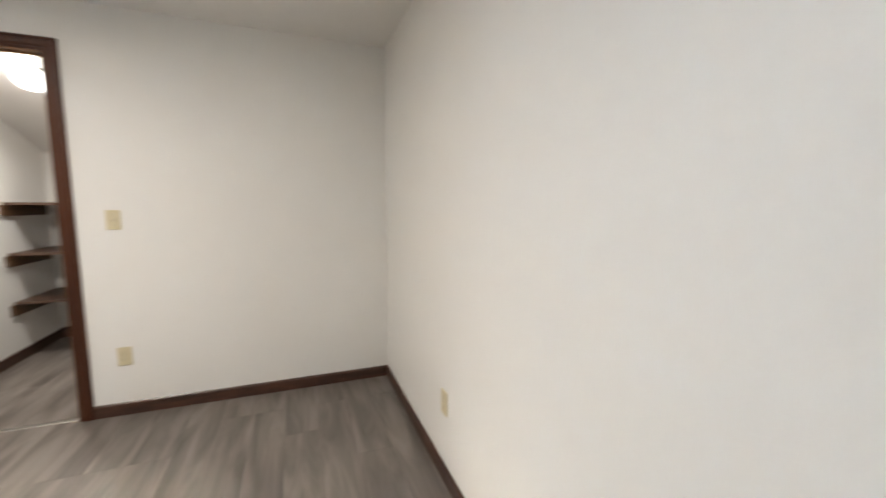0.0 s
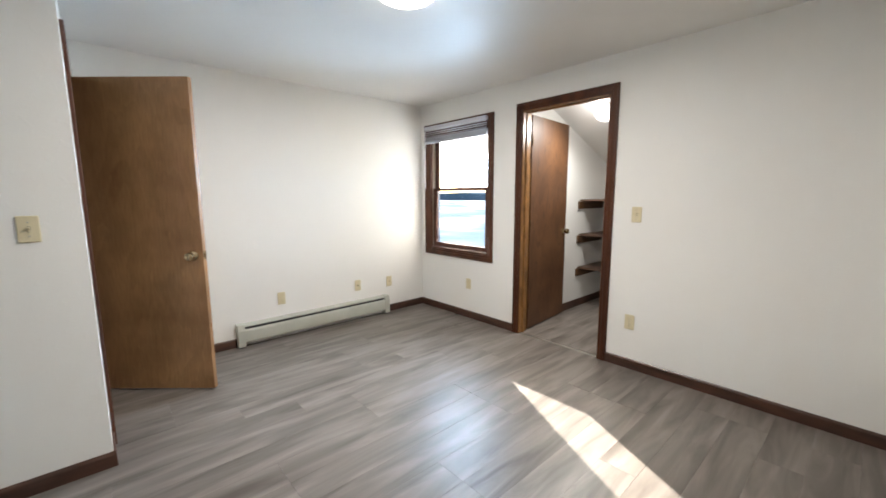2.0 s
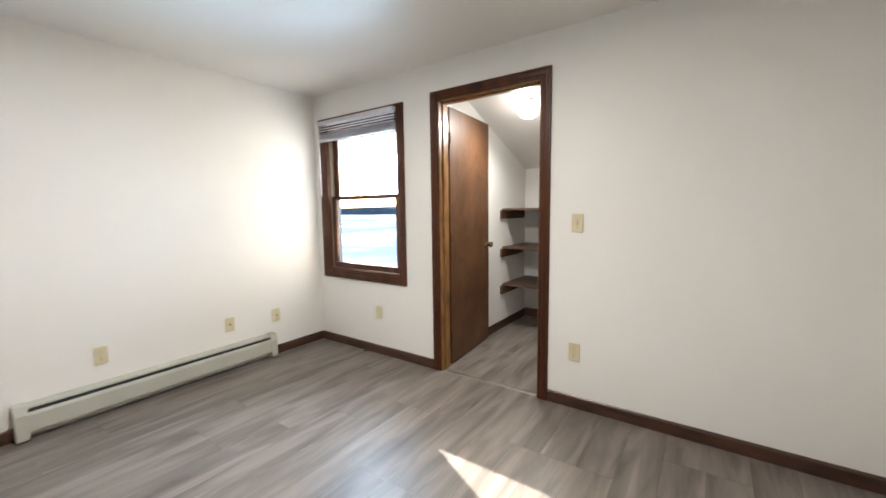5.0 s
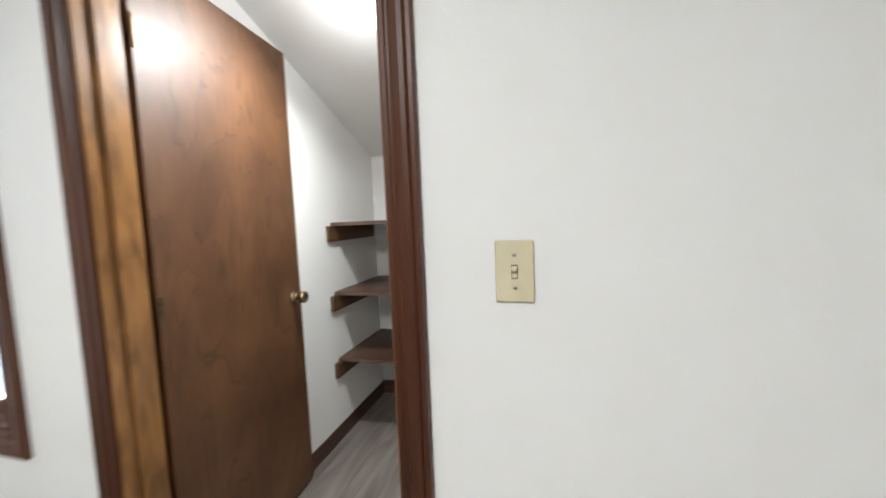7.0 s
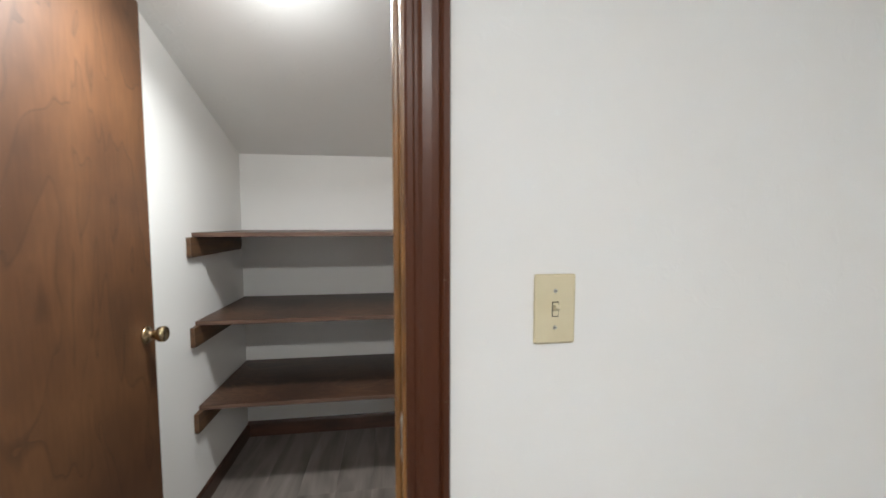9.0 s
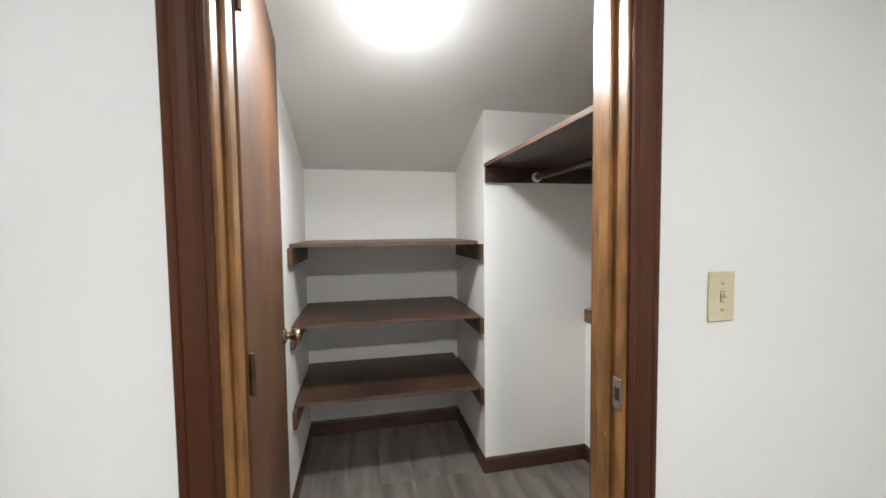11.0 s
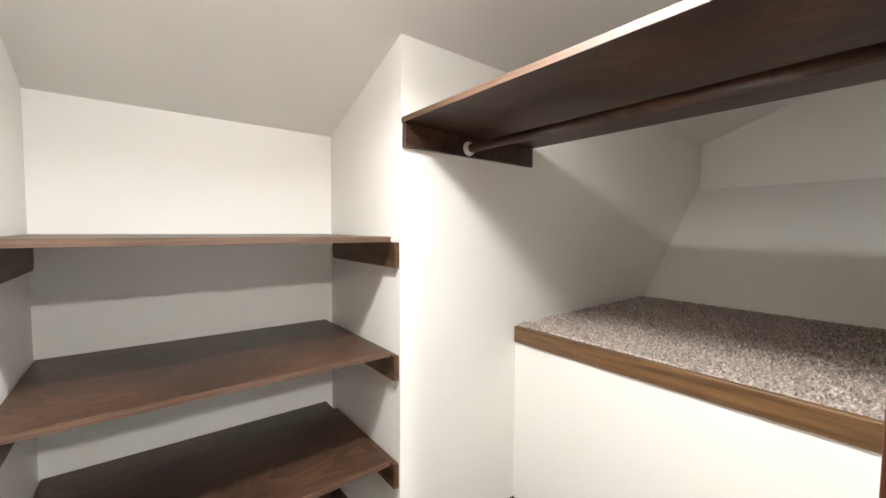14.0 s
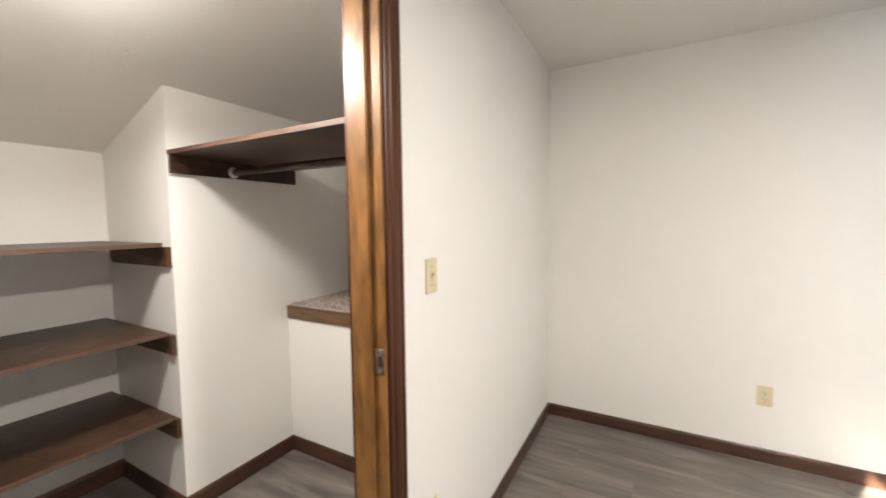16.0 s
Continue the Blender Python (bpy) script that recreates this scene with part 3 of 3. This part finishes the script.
# ---- baseboard heater ----
ht = thing("baseboard_heater", pose(WEST, -2.12, FLOOR), "sage-grey enamelled hot-water baseboard heater along the wall", "heater")
HLEN = 1.57
part("back_plate", box(0.0, 0.004, 0.02, HLEN - 0.02, 0.02, 0.205), M_HEAT, ht)
part("top_hood", prism([(0.004, 0.206), (0.060, 0.200), (0.064, 0.196), (0.064, 0.186), (0.061, 0.186), (0.061, 0.194), (0.056, 0.197), (0.004, 0.202)], "y", 0.05, HLEN - 0.05), M_HEAT, ht)
part("front_panel", prism([(0.060, 0.045), (0.070, 0.045), (0.078, 0.060), (0.078, 0.150), (0.070, 0.168), (0.066, 0.166), (0.074, 0.149), (0.074, 0.062), (0.068, 0.050), (0.060, 0.049)], "y", 0.05, HLEN - 0.05), M_HEAT, ht)
# shade inside the casing is painted: near-black blade and a block without fins
part("damper", prism([(0.040, 0.192), (0.068, 0.172), (0.069, 0.174), (0.042, 0.194)], "y", 0.06, HLEN - 0.06), M_SHADE_BLACK, ht, "damper blade in the outlet slot, shade painted near-black")
part("fin_core", box(0.008, 0.058, 0.06, HLEN - 0.06, 0.05, 0.155), M_SHADE_BLACK, ht, "finned element as a plain block, shade painted near-black")
for a in (0.0, HLEN - 0.055):
    part("end_cap", prism([(0.0, 0.012), (0.078, 0.012), (0.081, 0.016), (0.081, 0.158), (0.066, 0.204), (0.060, 0.209), (0.0, 0.212)], "y", a, a + 0.055), M_HEAT, ht, "sage-grey end cap")

# ---- ceiling lamps ----
cl = thing("ceiling_light", pose(-2.1, -1.70, CEIL), "lit round white glass ceiling light", "ceiling light")
part("base_pan", lathe([(0.12, 0.0), (0.125, -0.010), (0.118, -0.017), (0.0, -0.017)], "z", 40), M_WHITE, cl, "", True)
g = part("glass_dome", lathe([(0.140, -0.016), (0.150, -0.024), (0.144, -0.038), (0.118, -0.052), (0.075, -0.061), (0.0, -0.064)], "z", 40), M_LAMP, cl, "glowing white glass dome", True)
g.visible_shadow = False
kl = thing("closet_ceiling_light", pose(-2.22, 0.74, slope(0.74), -21, 0, 0), "lit white glass globe lamp on the sloped closet ceiling", "ceiling light")
part("base_ring", lathe([(0.062, 0.0), (0.064, -0.02), (0.05, -0.026), (0.0, -0.026)], "z", 32), M_WHITE, kl, "", True)
g = part("glass_globe", lathe([(0.045, -0.022), (0.075, -0.035), (0.092, -0.062), (0.090, -0.092), (0.066, -0.120), (0.030, -0.134), (0.0, -0.136)], "z", 32), M_LAMP2, kl, "glowing white glass globe", True)
g.visible_shadow = False

# ---- closet shelves ----
for z in (1.253, 0.853, 0.460):
    s = thing("closet_shelf", pose(0, 0, z), "dark walnut-stained plywood shelf on wooden wall cleats", "shelf", "closet shelves")
    part("board", box(CL + 0.003, CE - 0.033, 1.262, CB - 0.002, -0.019, 0.0, bev=0.002), M_SHELF, s)
    part("front_edge", box(CL + 0.003, CE - 0.033, 1.2595, 1.262, -0.0185, -0.0005), M_EDGE, s, "raw ply edge, lighter brown")
    for x in (CL + 0.001, CE - 0.020):
        part("cleat", prism([(1.215 if x < -2.5 else 1.255, -0.020), (CB - 0.06, -0.020), (CB - 0.06, -0.085), (CB - 0.075, -0.108), (1.215 if x < -2.5 else 1.255, -0.108)], "x", x, x + 0.019), M_CLEAT, s, "dark-stained shelf cleat")
hs = thing("hanging_shelf", pose(0, 0, 1.659), "deep dark walnut-stained shelf with hanging rod over the ledge", "shelf")
part("board", box(CE + 0.002, -1.07, TH + 0.003, CN - 0.002, -0.019, 0.0, bev=0.002), M_SHELF_Y, hs)
part("front_edge", box(CE - 0.0005, CE + 0.002, TH + 0.003, CN - 0.002, -0.0185, -0.0005), M_EDGE, hs, "raw ply edge, lighter brown")
part("cleat", box(CE + 0.003, -1.07, CN - 0.020, CN - 0.001, -0.100, -0.020, bev=0.002), M_SHELF, hs)
part("cleat", box(CE + 0.003, -1.07, TH + 0.001, TH + 0.020, -0.100, -0.020, bev=0.002), M_SHELF, hs)
rod = thing("closet_rod", pose(-1.455, 0, 1.588), "dark-stained wooden hanging rod in white end cups", "rod")
part("pole", lathe([(0.0165, TH + 0.024), (0.0165, CN - 0.024)], "y", 20), M_SHELF_Y, rod, "", True)
for a, b in ((CN - 0.021, -1), (TH + 0.021, 1)):
    part("end_cup", lathe([(0.020, a), (0.027, a), (0.027, a + b * 0.004), (0.022, a + b * 0.005), (0.022, a + b * 0.016), (0.0, a + b * 0.016)], "y", 24), M_WHITE, rod, "white plastic rod cup", True)

# threshold, chips in the varnish, cable end
th = thing("threshold_strip", pose(0, 0, FLOOR), "thin grey metal floor strip in the closet doorway", "threshold", "", "structure")
part("strip", prism([(0.010, 0.0), (0.014, 0.003), (0.036, 0.003), (0.040, 0.0)], "x", DL + 0.012, DR - 0.012), M_SCREW, th)
for y, z, ln in ((0.046, 1.185, 0.008), (0.030, 1.12, 0.004), (-0.001, 1.168, 0.007), (0.020, 0.62, 0.005)):
    part("varnish_chip", box(DR - 0.0006, DR + 0.001, y, y + ln, z, z + 0.0022), M_EDGE, df, "pale chip in the varnish")
for x, z, ln in ((DR + 0.066, 1.02, 0.003), (DR + 0.064, 1.21, 0.003)):
    part("varnish_chip", box(x, x + ln, -0.0172, -0.012, z, z + 0.0018), M_EDGE, df, "pale chip in the varnish")
cb = thing("cable_end", pose(-3.40, -0.013, FLOOR, 0, 0, -64), "short black cable end sticking out at the baseboard", "cable")
part("cable", prism([(0.0, 0.014), (-0.03, 0.016), (-0.075, 0.006), (-0.078, 0.0), (-0.03, 0.008), (0.0, 0.006)], "x", -0.004, 0.004), M_SHADE_BLACK, cb)

# ---- carpeted ledge ----
lg = thing("carpeted_ledge", pose(0, 0, 0), "ledge with grey-beige cut-pile carpet and oak-stained nosing", "ledge", "", "structure")
part("nosing", box(LEDGE_X - 0.012, LEDGE_X + 0.010, TH + 0.001, CN - 0.001, LEDGE_Z - 0.073, LEDGE_Z, bev=0.004), M_NOSE, lg, "brown-stained oak nosing")
part("carpet", box(LEDGE_X + 0.010, 0.09, TH + 0.001, CN - 0.001, LEDGE_Z - 0.03, LEDGE_Z + 0.006), M_CARPET, lg)
rng = random.Random(5)
bm = bmesh.new()
for i in range(9000):
    x, y = rng.uniform(LEDGE_X + 0.006, 0.06), rng.uniform(TH + 0.01, CN - 0.004)
    h, w, a = rng.uniform(0.007, 0.014), rng.uniform(0.003, 0.006), rng.uniform(0, 6.28)
    lx, ly = rng.uniform(-0.007, 0.007), rng.uniform(-0.007, 0.007)
    z = LEDGE_Z + 0.004
    c, s = math.cos(a) * w, math.sin(a) * w
    bm.faces.new([bm.verts.new(v) for v in ((x - c, y - s, z), (x + c, y + s, z), (x + lx + c * 0.6, y + ly + s * 0.6, z + h), (x + lx - c * 0.6, y + ly - s * 0.6, z + h))])
tagged(part("carpet_pile", bm, M_CARPET, lg), "grey-beige cut pile", "", "", "stuff")

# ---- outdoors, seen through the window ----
solid("ground", box(-400, 400, -400, 900, -3.3, -3.0), M_SNOW, "open winter ground with snow patches, blue shade painted between them", "ground")
solid("roof_eave", box(-6, -2.85, 0.16, 0.60, 2.035, 2.30), M_SOFFIT, "eave soffit above the window, bluish glare put into its colour", "eave")
ec = thing("exterior_trim", pose(0, 0, 0), "pale exterior window trim", "trim", "", "structure")
for x in (WL - 0.07, WR + 0.0):
    part("side_trim", box(x, x + 0.07, TH + 0.031, TH + 0.045, WB - 0.05, WT + 0.1), M_SOFFIT, ec)
rng = random.Random(8)
bm = bmesh.new()
prev = None
for i in range(60):
    x = -420 + i * 15
    h = 3.0 + 5.0 * noise.noise((i * 0.23, 3.1, 0)) + rng.uniform(0, 2.0)
    cur = [bm.verts.new((x, 260, -3)), bm.verts.new((x, 262, h)), bm.verts.new((x, 300, h + 1)), bm.verts.new((x, 320, -3))]
    if prev:
        for k in range(3):
            bm.faces.new((prev[k], cur[k], cur[k + 1], prev[k + 1]))
    prev = cur
solid("backdrop", bm, M_FAR, "far line of winter trees, haze painted in as blue-grey", "backdrop")

solid("house_base", box(WEST - TH - 0.05, 1.15, SOUTH - TH - 0.05, CB + 0.15, -3.0, -0.15), M_SOFFIT, "painted lower storey under the room", "house wall")

# ---- floor ----
fl = solid("floor", box(WEST - TH, 1.1, SOUTH - TH, CB + 0.1, -0.14, FLOOR - 0.004), M_SUBFLOOR, "grey-brown wood-look vinyl plank floor", "floor")
PW, PL = 0.178, 1.22
cache = {}


def plank(x, y, w, ln):
    key = (round(w, 3), round(ln, 3))
    if key not in cache:
        b = bmesh.new()
        g, c = 0.0002, 0.0005
        lo = [b.verts.new(v) for v in ((g, g, -0.004), (w - g, g, -0.004), (w - g, ln - g, -0.004), (g, ln - g, -0.004))]
        md = [b.verts.new((v.co.x, v.co.y, -0.0009)) for v in lo]
        tp = [b.verts.new(v) for v in ((g + c, g + c, 0), (w - g - c, g + c, 0), (w - g - c, ln - g - c, 0), (g + c, ln - g - c, 0))]
        for i in range(4):
            j = (i + 1) % 4
            b.faces.new((lo[i], lo[j], md[j], md[i]))
            b.faces.new((md[i], md[j], tp[j], tp[i]))
        b.faces.new(tp)
        cache[key] = mesh_of("plank", b, M_PLANK)
    ob = new("plank", cache[key])
    ob.parent = fl
    ob.location = (x, y, FLOOR)


rng = random.Random(3)
x = WEST
while x < 0.0:
    w = min(PW, -x)
    top = CB if (x + w > CL and x < LEDGE_X) else NORTH
    y = SOUTH + 0.1 - rng.choice((0.05, 0.35, 0.65, 0.95))
    while y < top:
        ln = min(PL, top - y)
        if ln > 0.02:
            plank(x, max(y, SOUTH), w, ln if y > SOUTH else ln - (SOUTH - y))
        y += PL
    x += PW
